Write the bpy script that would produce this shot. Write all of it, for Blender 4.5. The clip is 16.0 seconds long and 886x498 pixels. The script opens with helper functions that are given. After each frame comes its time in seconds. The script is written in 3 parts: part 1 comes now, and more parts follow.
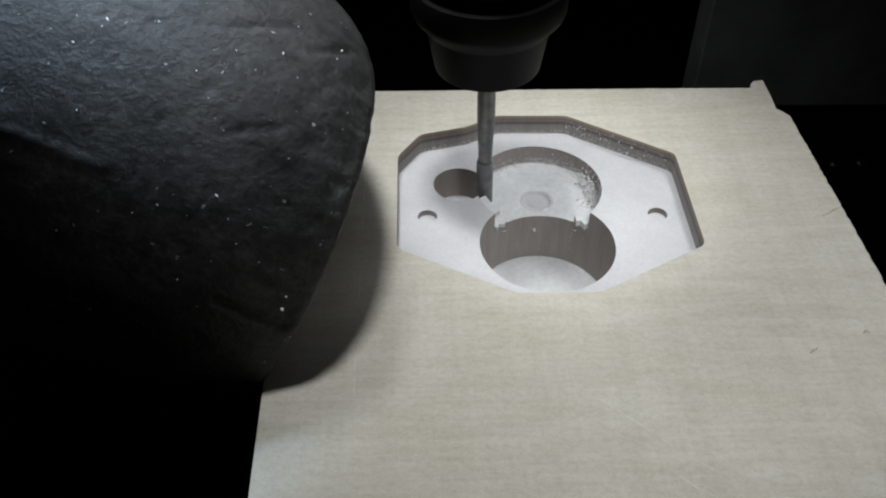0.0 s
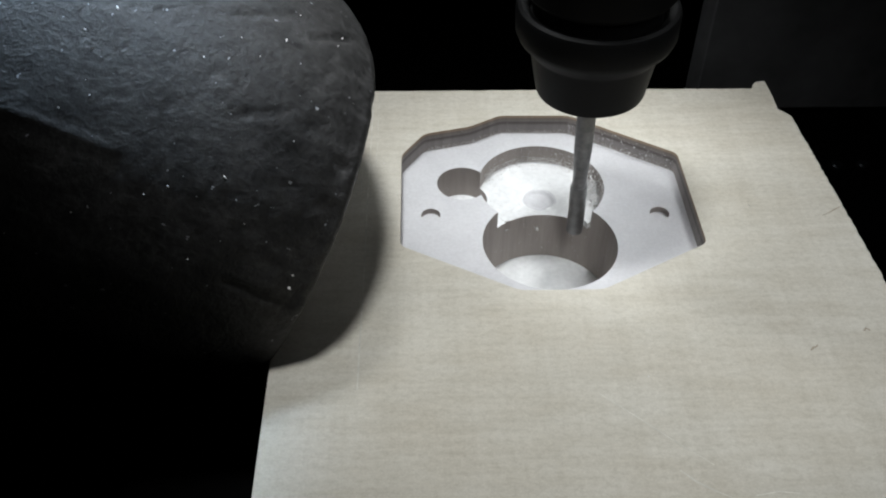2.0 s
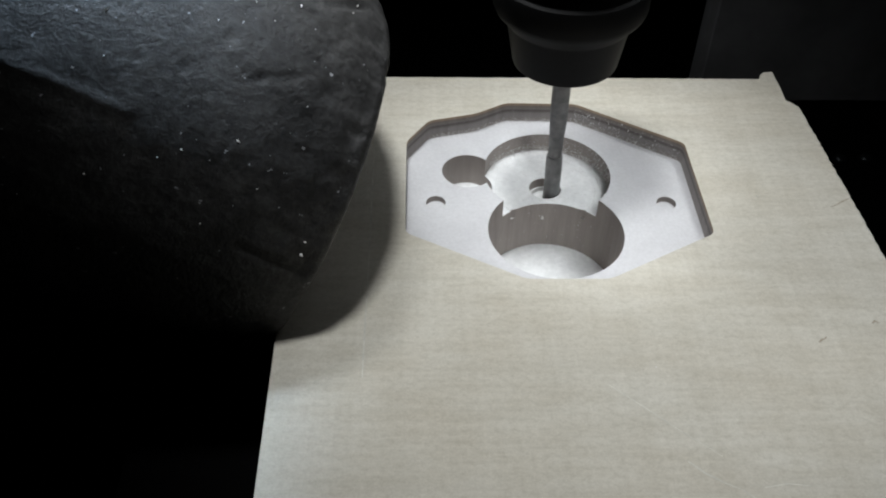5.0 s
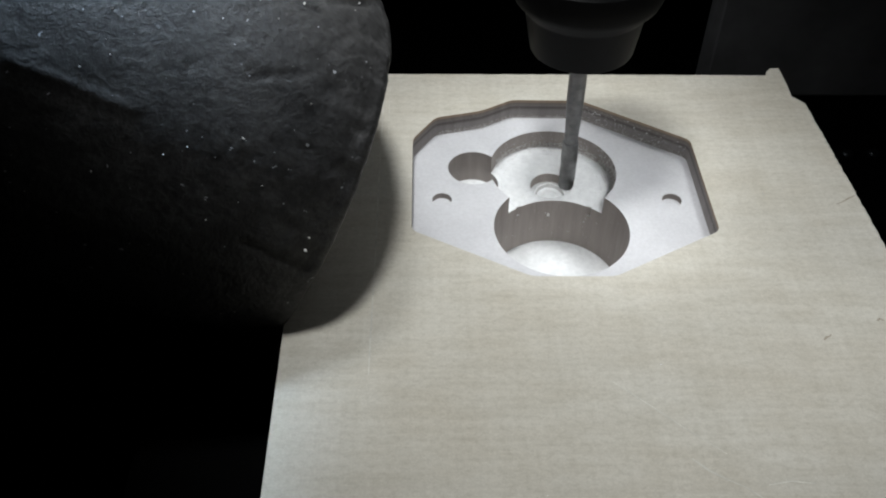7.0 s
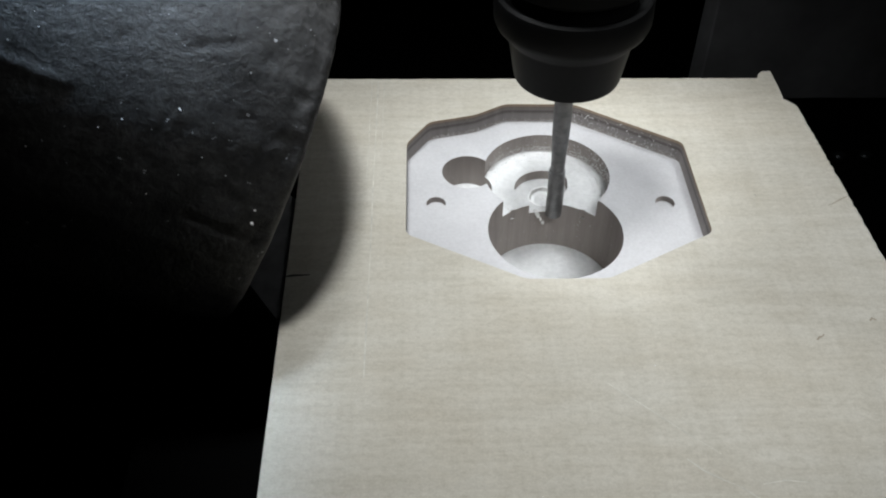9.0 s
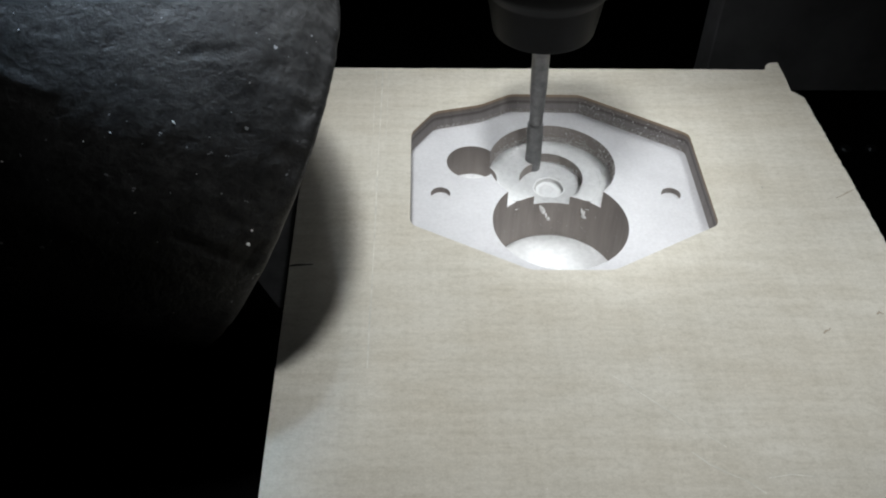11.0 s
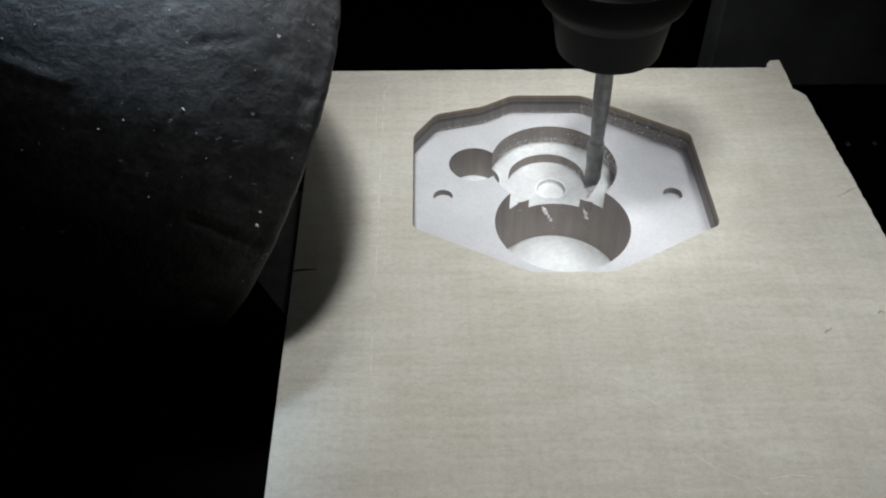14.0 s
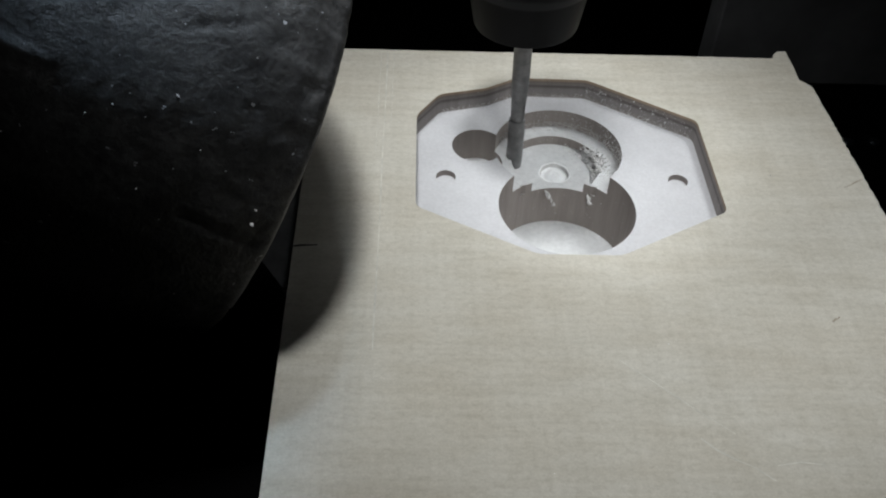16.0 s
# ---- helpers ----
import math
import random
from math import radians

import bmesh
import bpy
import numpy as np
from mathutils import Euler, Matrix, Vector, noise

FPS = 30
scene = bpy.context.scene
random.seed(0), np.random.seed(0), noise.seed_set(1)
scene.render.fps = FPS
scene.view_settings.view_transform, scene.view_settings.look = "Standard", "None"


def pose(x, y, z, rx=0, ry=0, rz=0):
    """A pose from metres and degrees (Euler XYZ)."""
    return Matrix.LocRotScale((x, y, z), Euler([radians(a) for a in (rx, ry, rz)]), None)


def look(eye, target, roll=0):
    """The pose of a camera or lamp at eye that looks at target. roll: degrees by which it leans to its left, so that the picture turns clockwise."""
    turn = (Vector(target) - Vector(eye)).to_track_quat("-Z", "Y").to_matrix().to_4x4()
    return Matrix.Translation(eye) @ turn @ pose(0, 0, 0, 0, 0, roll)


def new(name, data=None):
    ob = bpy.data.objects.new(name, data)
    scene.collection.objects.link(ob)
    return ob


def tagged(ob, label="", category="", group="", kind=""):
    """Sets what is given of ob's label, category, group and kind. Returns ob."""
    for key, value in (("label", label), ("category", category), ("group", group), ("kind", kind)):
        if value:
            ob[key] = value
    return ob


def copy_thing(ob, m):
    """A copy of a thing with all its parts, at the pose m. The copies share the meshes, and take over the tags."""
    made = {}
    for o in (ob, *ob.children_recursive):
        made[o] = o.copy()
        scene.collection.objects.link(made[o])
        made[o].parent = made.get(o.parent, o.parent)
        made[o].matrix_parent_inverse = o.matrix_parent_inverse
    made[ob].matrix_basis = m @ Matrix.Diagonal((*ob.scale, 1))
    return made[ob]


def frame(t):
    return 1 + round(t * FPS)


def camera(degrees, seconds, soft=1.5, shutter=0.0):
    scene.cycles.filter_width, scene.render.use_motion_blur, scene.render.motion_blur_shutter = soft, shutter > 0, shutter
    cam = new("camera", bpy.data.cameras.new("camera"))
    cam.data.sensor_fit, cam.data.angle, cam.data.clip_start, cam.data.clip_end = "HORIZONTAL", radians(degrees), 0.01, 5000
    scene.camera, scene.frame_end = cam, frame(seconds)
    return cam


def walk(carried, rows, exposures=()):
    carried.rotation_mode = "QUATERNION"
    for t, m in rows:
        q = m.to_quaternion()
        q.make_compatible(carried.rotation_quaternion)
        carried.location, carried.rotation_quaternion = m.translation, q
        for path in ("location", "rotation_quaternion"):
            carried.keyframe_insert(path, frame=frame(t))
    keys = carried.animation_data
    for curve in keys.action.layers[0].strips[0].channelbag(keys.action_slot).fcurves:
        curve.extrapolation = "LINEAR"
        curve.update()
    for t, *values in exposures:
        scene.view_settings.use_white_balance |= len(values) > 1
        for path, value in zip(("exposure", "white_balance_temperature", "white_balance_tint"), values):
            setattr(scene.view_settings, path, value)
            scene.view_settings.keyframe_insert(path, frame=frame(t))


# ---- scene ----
cam = camera(50.02, 16.0, soft=2.0)
PATH = [
    (0, -0.02531, -0.13607, 0.12222, 46.837, -0.520, -1.551),
    (0.5, -0.02609, -0.13547, 0.12217, 46.657, -0.638, -2.074),
    (1, -0.02558, -0.13695, 0.12197, 47.320, -0.651, -1.934),
    (1.5, -0.02585, -0.13675, 0.12180, 46.806, -0.625, -1.661),
    (2, -0.02520, -0.13804, 0.12214, 47.144, -0.442, -1.292),
    (2.5, -0.02668, -0.13820, 0.12249, 46.651, -0.614, -1.070),
    (3, -0.02687, -0.13889, 0.12260, 46.756, -0.752, -0.697),
    (3.5, -0.02812, -0.13771, 0.12043, 46.892, -1.336, -1.202),
    (4, -0.02803, -0.13713, 0.12019, 46.739, -1.375, -1.116),
    (6.5, -0.02676, -0.13733, 0.12132, 46.503, -0.780, -1.133),
    (7, -0.02717, -0.13715, 0.12165, 46.147, -0.879, -0.808),
    (7.5, -0.02834, -0.13762, 0.12014, 46.090, -1.310, -0.452),
    (8, -0.02893, -0.13697, 0.12077, 45.937, -1.372, -1.017),
    (8.5, -0.02726, -0.13825, 0.12016, 46.683, -0.985, -1.181),
    (9, -0.02686, -0.13806, 0.12162, 46.568, -0.741, -1.263),
    (9.5, -0.02744, -0.13837, 0.12151, 46.363, -0.883, -0.831),
    (12, -0.02739, -0.13676, 0.12046, 45.995, -0.967, -1.159),
    (12.5, -0.02566, -0.13681, 0.12119, 46.526, -0.458, -1.586),
    (13, -0.02473, -0.13585, 0.12200, 46.025, -0.020, -1.458),
    (13.5, -0.02543, -0.13690, 0.12217, 45.984, -0.035, -1.168),
    (14, -0.02613, -0.13685, 0.12290, 45.611, -0.126, -0.969),
    (14.5, -0.02892, -0.13661, 0.12022, 45.851, -1.307, -1.068),
    (15, -0.02979, -0.13751, 0.11862, 45.784, -1.665, -0.594),
    (15.5, -0.03058, -0.13683, 0.11810, 45.489, -1.983, -0.624),
    (16, -0.03024, -0.13714, 0.11776, 45.633, -2.065, -0.731),
]
walk(cam, [(t, pose(x, y, z, rx, ry, rz)) for t, x, y, z, rx, ry, rz in PATH],
     exposures=[(0, -0.06), (1.5, 0.05), (3.5, 0.0), (7, 0.0), (9, 0.1), (12.5, 0.02), (14.5, -0.05), (16, -0.12)])

# ---- light ----
MM = 0.001
world = bpy.data.worlds.new("workshop")
scene.world = world
world.use_nodes = True
world.node_tree.nodes["Background"].inputs["Color"].default_value = (0.75, 0.85, 1.0, 1)
world.node_tree.nodes["Background"].inputs["Strength"].default_value = 0.006


def area_lamp(name, eye, target, size, watts, colour):
    data = bpy.data.lights.new(name, "AREA")
    data.shape, data.size, data.energy, data.color = "DISK", size, watts, colour
    ob = new(name, data)
    ob.matrix_world = look(eye, target)
    return ob


def spot_lamp(name, eye, target, cone, blend, soft, watts, colour):
    data = bpy.data.lights.new(name, "SPOT")
    data.spot_size, data.spot_blend, data.shadow_soft_size, data.energy, data.color = radians(cone), blend, soft, watts, colour
    ob = new(name, data)
    ob.matrix_world = look(eye, target)
    return ob


spot_lamp("work_lamp", (-0.050, 0.010, 0.415), (0.005, -0.014, 0), 24.5, 0.55, 0.026, 3.9, (0.95, 0.98, 1.0))
spot_lamp("work_lamp", (-0.044, 0.030, 0.112), (-0.028, 0.0, 0), 130, 0.8, 0.008, 0.155, (0.95, 0.98, 1.0))
# added fill from the right, no known source; evens out the nut's shadow
spot_lamp("work_lamp", (0.105, 0.060, 0.300), (0.034, -0.006, 0), 26, 0.9, 0.022, 0.80, (0.95, 0.98, 1.0))
# unseen fills, added to brighten the pocket beneath the nut
for x, y, cone, watts in ((0.050, 0.040, 56, 0.070), (0.054, -0.012, 52, 0.060), (0.022, -0.050, 34, 0.19)):
    spot_lamp("spindle_lamp", (x, y, 0.078), (0.001, 0.013, -0.008), cone, 1.0, 0.014, watts, (0.94, 0.98, 1.0))
# one more added fill, for the board's far strip
area_lamp("spindle_lamp", (0.014, 0.10, 0.068), (0.003, 0.014, 0), 0.03, 0.009, (0.94, 0.98, 1.0))
# narrow bluish fill added for the hose's upper side; no lamp known there
spot_lamp("side_lamp", (-0.062, 0.150, 0.330), (-0.086, -0.012, 0.056), 10, 1.0, 0.03, 26.0, (0.58, 0.78, 1.0))
scene.view_settings.exposure = 0.0


# ---- materials ----
class Nodes:
    """A node material, built up call by call."""

    def __init__(self, name, rough=0.6, metal=0.0):
        self.mat = bpy.data.materials.new(name)
        self.mat.use_nodes = True
        self.tree = self.mat.node_tree
        self.bsdf = self.tree.nodes["Principled BSDF"]
        self.bsdf.inputs["Roughness"].default_value = rough
        self.bsdf.inputs["Metallic"].default_value = metal
        self.place = self.add("ShaderNodeTexCoord").outputs["Object"]

    def add(self, kind, **props):
        n = self.tree.nodes.new(kind)
        for k, v in props.items():
            setattr(n, k, v)
        return n

    def link(self, a, b):
        self.tree.links.new(a, b)

    def scaled(self, sx, sy, sz):
        m = self.add("ShaderNodeMapping")
        m.inputs["Scale"].default_value = (sx, sy, sz)
        self.link(self.place, m.inputs["Vector"])
        return m.outputs["Vector"]

    def noise(self, scale, detail=4, rough=0.55, stretch=(1, 1, 1)):
        n = self.add("ShaderNodeTexNoise")
        n.inputs["Scale"].default_value, n.inputs["Detail"].default_value, n.inputs["Roughness"].default_value = scale, detail, rough
        self.link(self.scaled(*stretch), n.inputs["Vector"])
        return n.outputs["Fac"]

    def ramp(self, fac, *stops):
        r = self.add("ShaderNodeValToRGB")
        while len(r.color_ramp.elements) < len(stops):
            r.color_ramp.elements.new(0.5)
        for e, (p, c) in zip(r.color_ramp.elements, stops):
            e.position = p
            e.color = (*c, 1) if len(c) == 3 else c
        self.link(fac, r.inputs["Fac"])
        return r.outputs["Color"]

    def mix(self, a, b, fac, mode="MIX"):
        m = self.add("ShaderNodeMix", data_type="RGBA", blend_type=mode)
        for sock, v in ((m.inputs[6], a), (m.inputs[7], b), (m.inputs[0], fac)):
            if isinstance(v, (int, float)):
                sock.default_value = v
            elif isinstance(v, tuple):
                sock.default_value = (*v, 1)
            else:
                self.link(v, sock)
        return m.outputs[2]

    def bump(self, height, strength, distance):
        b = self.add("ShaderNodeBump")
        b.inputs["Strength"].default_value, b.inputs["Distance"].default_value = strength, distance
        self.link(height, b.inputs["Height"])
        self.link(b.outputs["Normal"], self.bsdf.inputs["Normal"])

    def colour(self, c):
        if isinstance(c, tuple):
            self.bsdf.inputs["Base Color"].default_value = (*c, 1)
        else:
            self.link(c, self.bsdf.inputs["Base Color"])


def wood_face():
    n = Nodes("pale_wood", 0.78)
    n.bsdf.inputs["Specular IOR Level"].default_value = 0.3
    broad = n.noise(40, 6, 0.7, (0.6, 1.1, 1))
    fine = n.noise(900, 3, 0.6, (0.06, 1, 1))
    cross = n.noise(1100, 2, 0.5, (1, 0.04, 1))
    speck = n.noise(2600, 2, 0.5)
    c = n.ramp(broad, (0.30, (0.572, 0.534, 0.455)), (0.52, (0.605, 0.577, 0.507)), (0.70, (0.636, 0.614, 0.55)))
    c = n.mix(c, n.ramp(fine, (0.3, (0.88, 0.87, 0.85)), (0.7, (1.04, 1.04, 1.04))), 0.45, "MULTIPLY")
    c = n.mix(c, n.ramp(cross, (0.35, (0.92, 0.91, 0.90)), (0.6, (1.0, 1.0, 1.0))), 0.3, "MULTIPLY")
    c = n.mix(c, n.ramp(speck, (0.3, (0.85, 0.84, 0.82)), (0.7, (1.04, 1.04, 1.04))), 0.5, "MULTIPLY")
    fleck = n.noise(1000, 4, 0.7, (0.75, 1.0, 1))
    rows = n.noise(330, 2, 0.5, (0.2, 1, 1))
    bands = n.noise(260, 2, 0.5, (1, 0.03, 1))
    c = n.mix(c, n.ramp(bands, (0.35, (0.93, 0.925, 0.91)), (0.65, (1.03, 1.03, 1.03))), 0.5, "MULTIPLY")
    c = n.mix(c, n.ramp(rows, (0.35, (0.93, 0.92, 0.90)), (0.6, (1.03, 1.03, 1.03))), 0.7, "MULTIPLY")
    c = n.mix(c, n.ramp(fleck, (0.34, (0.86, 0.85, 0.83)), (0.5, (0.99, 0.99, 0.99)), (0.68, (1.07, 1.07, 1.07))), 0.7, "MULTIPLY")
    n.colour(c)
    n.bump(fleck, 0.18, 0.00012)
    return n.mat


def cut_floor():
    n = Nodes("dusty_cut_wood", 0.75)
    a, b = n.noise(60, 4, 0.6), n.noise(1500, 3, 0.6)
    c = n.ramp(a, (0.3, (0.56, 0.558, 0.572)), (0.7, (0.67, 0.668, 0.68)))
    c = n.mix(c, n.ramp(b, (0.3, (0.86, 0.85, 0.85)), (0.7, (1.04, 1.04, 1.04))), 0.6, "MULTIPLY")
    n.colour(c)
    n.bump(b, 0.2, 0.0001)
    return n.mat


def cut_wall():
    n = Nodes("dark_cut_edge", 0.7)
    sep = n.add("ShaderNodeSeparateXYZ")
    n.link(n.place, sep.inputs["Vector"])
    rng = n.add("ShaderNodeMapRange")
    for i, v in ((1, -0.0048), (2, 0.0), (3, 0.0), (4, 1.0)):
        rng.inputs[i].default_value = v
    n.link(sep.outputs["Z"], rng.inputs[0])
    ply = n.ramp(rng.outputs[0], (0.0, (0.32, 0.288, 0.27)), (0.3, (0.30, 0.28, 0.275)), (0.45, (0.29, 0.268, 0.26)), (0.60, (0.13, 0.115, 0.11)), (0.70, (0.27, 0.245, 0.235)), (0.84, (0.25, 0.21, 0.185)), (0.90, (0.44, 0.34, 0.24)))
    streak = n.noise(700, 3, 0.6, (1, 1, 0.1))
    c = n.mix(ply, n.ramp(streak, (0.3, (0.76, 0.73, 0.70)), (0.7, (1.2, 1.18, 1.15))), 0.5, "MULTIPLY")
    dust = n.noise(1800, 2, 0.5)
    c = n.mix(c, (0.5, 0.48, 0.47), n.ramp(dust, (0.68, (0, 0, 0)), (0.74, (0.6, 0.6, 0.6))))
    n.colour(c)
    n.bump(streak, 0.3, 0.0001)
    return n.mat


def plain(name, base, rough, metal=0.0, scale=400, spread=0.25, bump=0.15, size=0.0001):
    n = Nodes(name, rough, metal)
    a, b = n.noise(scale, 4, 0.6), n.noise(scale * 0.12, 3, 0.5)
    dark, light = tuple(v * (1 - spread) for v in base), tuple(v * (1 + spread) for v in base)
    c = n.ramp(a, (0.3, dark), (0.7, light))
    c = n.mix(c, n.ramp(b, (0.3, (0.8, 0.8, 0.8)), (0.7, (1.15, 1.15, 1.15))), 0.6, "MULTIPLY")
    n.colour(c)
    n.bump(a, bump, size)
    return n.mat


def hose_skin():
    n = Nodes("worn_grey_plastic", 0.45)
    grain, coarse = n.noise(950, 6, 0.7), n.noise(260, 5, 0.65)
    broad = n.noise(38, 4, 0.6)
    lines = n.noise(500, 4, 0.6, (1, 1, 0.07))
    specks = n.noise(900, 2, 0.5)
    c = n.ramp(broad, (0.3, (0.013, 0.013, 0.0135)), (0.7, (0.043, 0.0425, 0.042)))
    c = n.mix(c, n.ramp(coarse, (0.3, (0.45, 0.45, 0.45)), (0.7, (1.5, 1.5, 1.5))), 0.8, "MULTIPLY")
    c = n.mix(c, n.ramp(grain, (0.32, (0.4, 0.4, 0.4)), (0.68, (1.6, 1.6, 1.6))), 0.8, "MULTIPLY")
    c = n.mix(c, n.ramp(lines, (0.35, (0.6, 0.6, 0.6)), (0.65, (1.6, 1.6, 1.6))), 0.6, "MULTIPLY")
    pits = n.noise(210, 3, 0.5, (1, 1, 0.6))
    c = n.mix(c, (0.006, 0.006, 0.006), n.ramp(pits, (0.24, (1, 1, 1)), (0.30, (0, 0, 0))))
    c = n.mix(c, (0.45, 0.47, 0.50), n.ramp(specks, (0.72, (0, 0, 0)), (0.76, (0.7, 0.7, 0.7))))
    n.colour(c)
    n.link(n.ramp(coarse, (0.3, (0.42, 0.42, 0.42)), (0.7, (0.66, 0.66, 0.66))), n.bsdf.inputs["Roughness"])
    n.bsdf.inputs["Specular IOR Level"].default_value = 0.4
    n.bump(n.mix(coarse, grain, 0.6), 0.55, 0.0010)
    return n.mat


WOOD, FLOOR, WALL = wood_face(), cut_floor(), cut_wall()
FRESH = plain("fresh_cut_pale_wood", (0.735, 0.74, 0.74), 0.85, 0, 900, 0.08, 0.35)
BLACK = plain("black_painted_metal", (0.0026, 0.0026, 0.0027), 0.55, 0.0, 700, 0.25, 0.08)
BURNISHED = plain("burnished_white_wood", (0.90, 0.905, 0.905), 0.30, 0, 1400, 0.06, 0.15)
for node in BLACK.node_tree.nodes:
    if node.type == "BSDF_PRINCIPLED":
        node.inputs["Specular IOR Level"].default_value = 0.09
for node in BURNISHED.node_tree.nodes:
    if node.type == "BSDF_PRINCIPLED":
        node.inputs["Specular IOR Level"].default_value = 0.6
CRATER_SHADE = plain("grey_crater_shade", (0.56, 0.55, 0.54), 0.6, 0, 1400, 0.15, 0.2)
DUST = plain("white_sawdust", (0.80, 0.79, 0.78), 0.9, 0, 2500, 0.12, 0.4)
STEEL = plain("grey_carbide", (0.21, 0.21, 0.21), 0.42, 0.75, 500, 0.3, 0.1)
BOLT = plain("dull_black_steel", (0.05, 0.055, 0.06), 0.35, 0.8)
OFFCUT = plain("dull_grey_board", (0.16, 0.16, 0.165), 0.8, 0, 300)
HOSE = hose_skin()
HOSE_IN = plain("dark_hose_lining", (0.03, 0.03, 0.03), 0.7)
# near-black colour stands in for the deep shade round the board
SHADE_BLACK = plain("shade_black", (0.0015, 0.0015, 0.0016), 0.9)
SHADE_BLACK.node_tree.nodes["Principled BSDF"].inputs["Specular IOR Level"].default_value = 0.05
PANEL = plain("dark_grey_panel", (0.26, 0.26, 0.265), 0.7, 0, 60)
PENCIL = plain("dark_pencil_line", (0.03, 0.028, 0.026), 0.7)


# ---- mesh helpers ----
def part(name, bm, material, parent=None, label=""):
    me = bpy.data.meshes.new(name)
    bmesh.ops.recalc_face_normals(bm, faces=bm.faces)
    bm.to_mesh(me)
    bm.free()
    for m in material if isinstance(material, (list, tuple)) else [material]:
        me.materials.append(m)
    ob = new(name, me)
    ob.parent = parent
    if label:
        ob["label"] = label
    return ob


def smooth(ob, degrees=35):
    ob.data.shade_smooth()
    ob.data.set_sharp_from_angle(angle=radians(degrees))
    return ob


def lathe(profile, steps=64, bm=None, wobble=None):
    """Turns (radius, height) pairs in mm round the z axis, in metres."""
    bm = bm or bmesh.new()
    rings = []
    for r, z in profile:
        if r < 1e-6:
            rings.append([bm.verts.new((0, 0, z * MM))])
            continue
        ring = []
        for i in range(steps):
            a = 2 * math.pi * i / steps
            k = r * (wobble(a, z) if wobble else 1.0)
            ring.append(bm.verts.new((k * MM * math.cos(a), k * MM * math.sin(a), z * MM)))
        rings.append(ring)
    for p, q in zip(rings, rings[1:]):
        for i in range(steps):
            j = (i + 1) % steps
            if len(p) == 1 and len(q) == 1:
                continue
            if len(p) == 1:
                bm.faces.new((p[0], q[j], q[i]))
            elif len(q) == 1:
                bm.faces.new((p[i], p[j], q[0]))
            else:
                bm.faces.new((p[i], p[j], q[j], q[i]))
    return bm


def prism(points, low, high, bm=None):
    """An upright prism over a polygon in mm."""
    bm = bm or bmesh.new()
    a = [bm.verts.new((x * MM, y * MM, low * MM)) for x, y in points]
    b = [bm.verts.new((x * MM, y * MM, high * MM)) for x, y in points]
    bm.faces.new(a[::-1])
    bm.faces.new(b)
    for i in range(len(a)):
        j = (i + 1) % len(a)
        bm.faces.new((a[i], a[j], b[j], b[i]))
    return bm


def ring_points(cx, cy, r, steps=72):
    return [(cx + r * math.cos(2 * math.pi * i / steps), cy + r * math.sin(2 * math.pi * i / steps)) for i in range(steps)]


def block(x0, y0, z0, x1, y1, z1, bevel=1.0):
    bm = prism([(x0, y0), (x1, y0), (x1, y1), (x0, y1)], z0, z1)
    bmesh.ops.bevel(bm, geom=bm.edges[:], offset=bevel * MM, segments=2, affect="EDGES")
    return bm


def shard(bm, x, y, z, size, long=1.0):
    """One crumb of wood, a bent irregular octahedron."""
    turn = Euler([random.uniform(0, 6.3) for _ in range(3)]).to_matrix()
    ends = []
    for v in ((1, 0, 0), (-1, 0, 0), (0, 1, 0), (0, -1, 0), (0, 0, 1), (0, 0, -1)):
        k = random.uniform(0.5, 1.2) * size * MM
        p = turn @ Vector((v[0] * k * long, v[1] * k * 0.7, v[2] * k * 0.45))
        ends.append(bm.verts.new(Vector((x, y, z)) * MM + p))
    a, b, c, d, e, f = ends
    for q in ((a, c, e), (c, b, e), (b, d, e), (d, a, e), (c, a, f), (b, c, f), (d, b, f), (a, d, f)):
        bm.faces.new(q)


# ---- the board and its pockets, in mm about the bore's centre ----
POCKET, RECESS, BORE, SMALL = -4.8, -9.22, -20.8, -12.4
DEEP = -11.44
RC = (0.15, 18.77)
BC = (0.15, 0.46)


def rounded(corners, r, steps=4):
    """A polygon with its corners rounded by about r."""
    out = []
    for i, p in enumerate(corners):
        p, a, b = Vector(p), Vector(corners[i - 1]), Vector(corners[(i + 1) % len(corners)])
        u, v = (a - p).normalized(), (b - p).normalized()
        k = min(r, (a - p).length * 0.4, (b - p).length * 0.4)
        s, e = p + u * k, p + v * k
        for j in range(steps + 1):
            f = j / steps
            out.append(tuple((1 - f) ** 2 * s + 2 * f * (1 - f) * p + f * f * e))
    return out


POCKET_LINE = rounded([(-29.4, -5.4), (-7.6, -17.6), (7.6, -17.6), (29.2, -5.4), (29.2, 22.8), (7.7, 36.9), (-7.7, 37.1), (-14.5, 33.0), (-24.6, 30.4), (-29.4, 22.9)], 1.3)


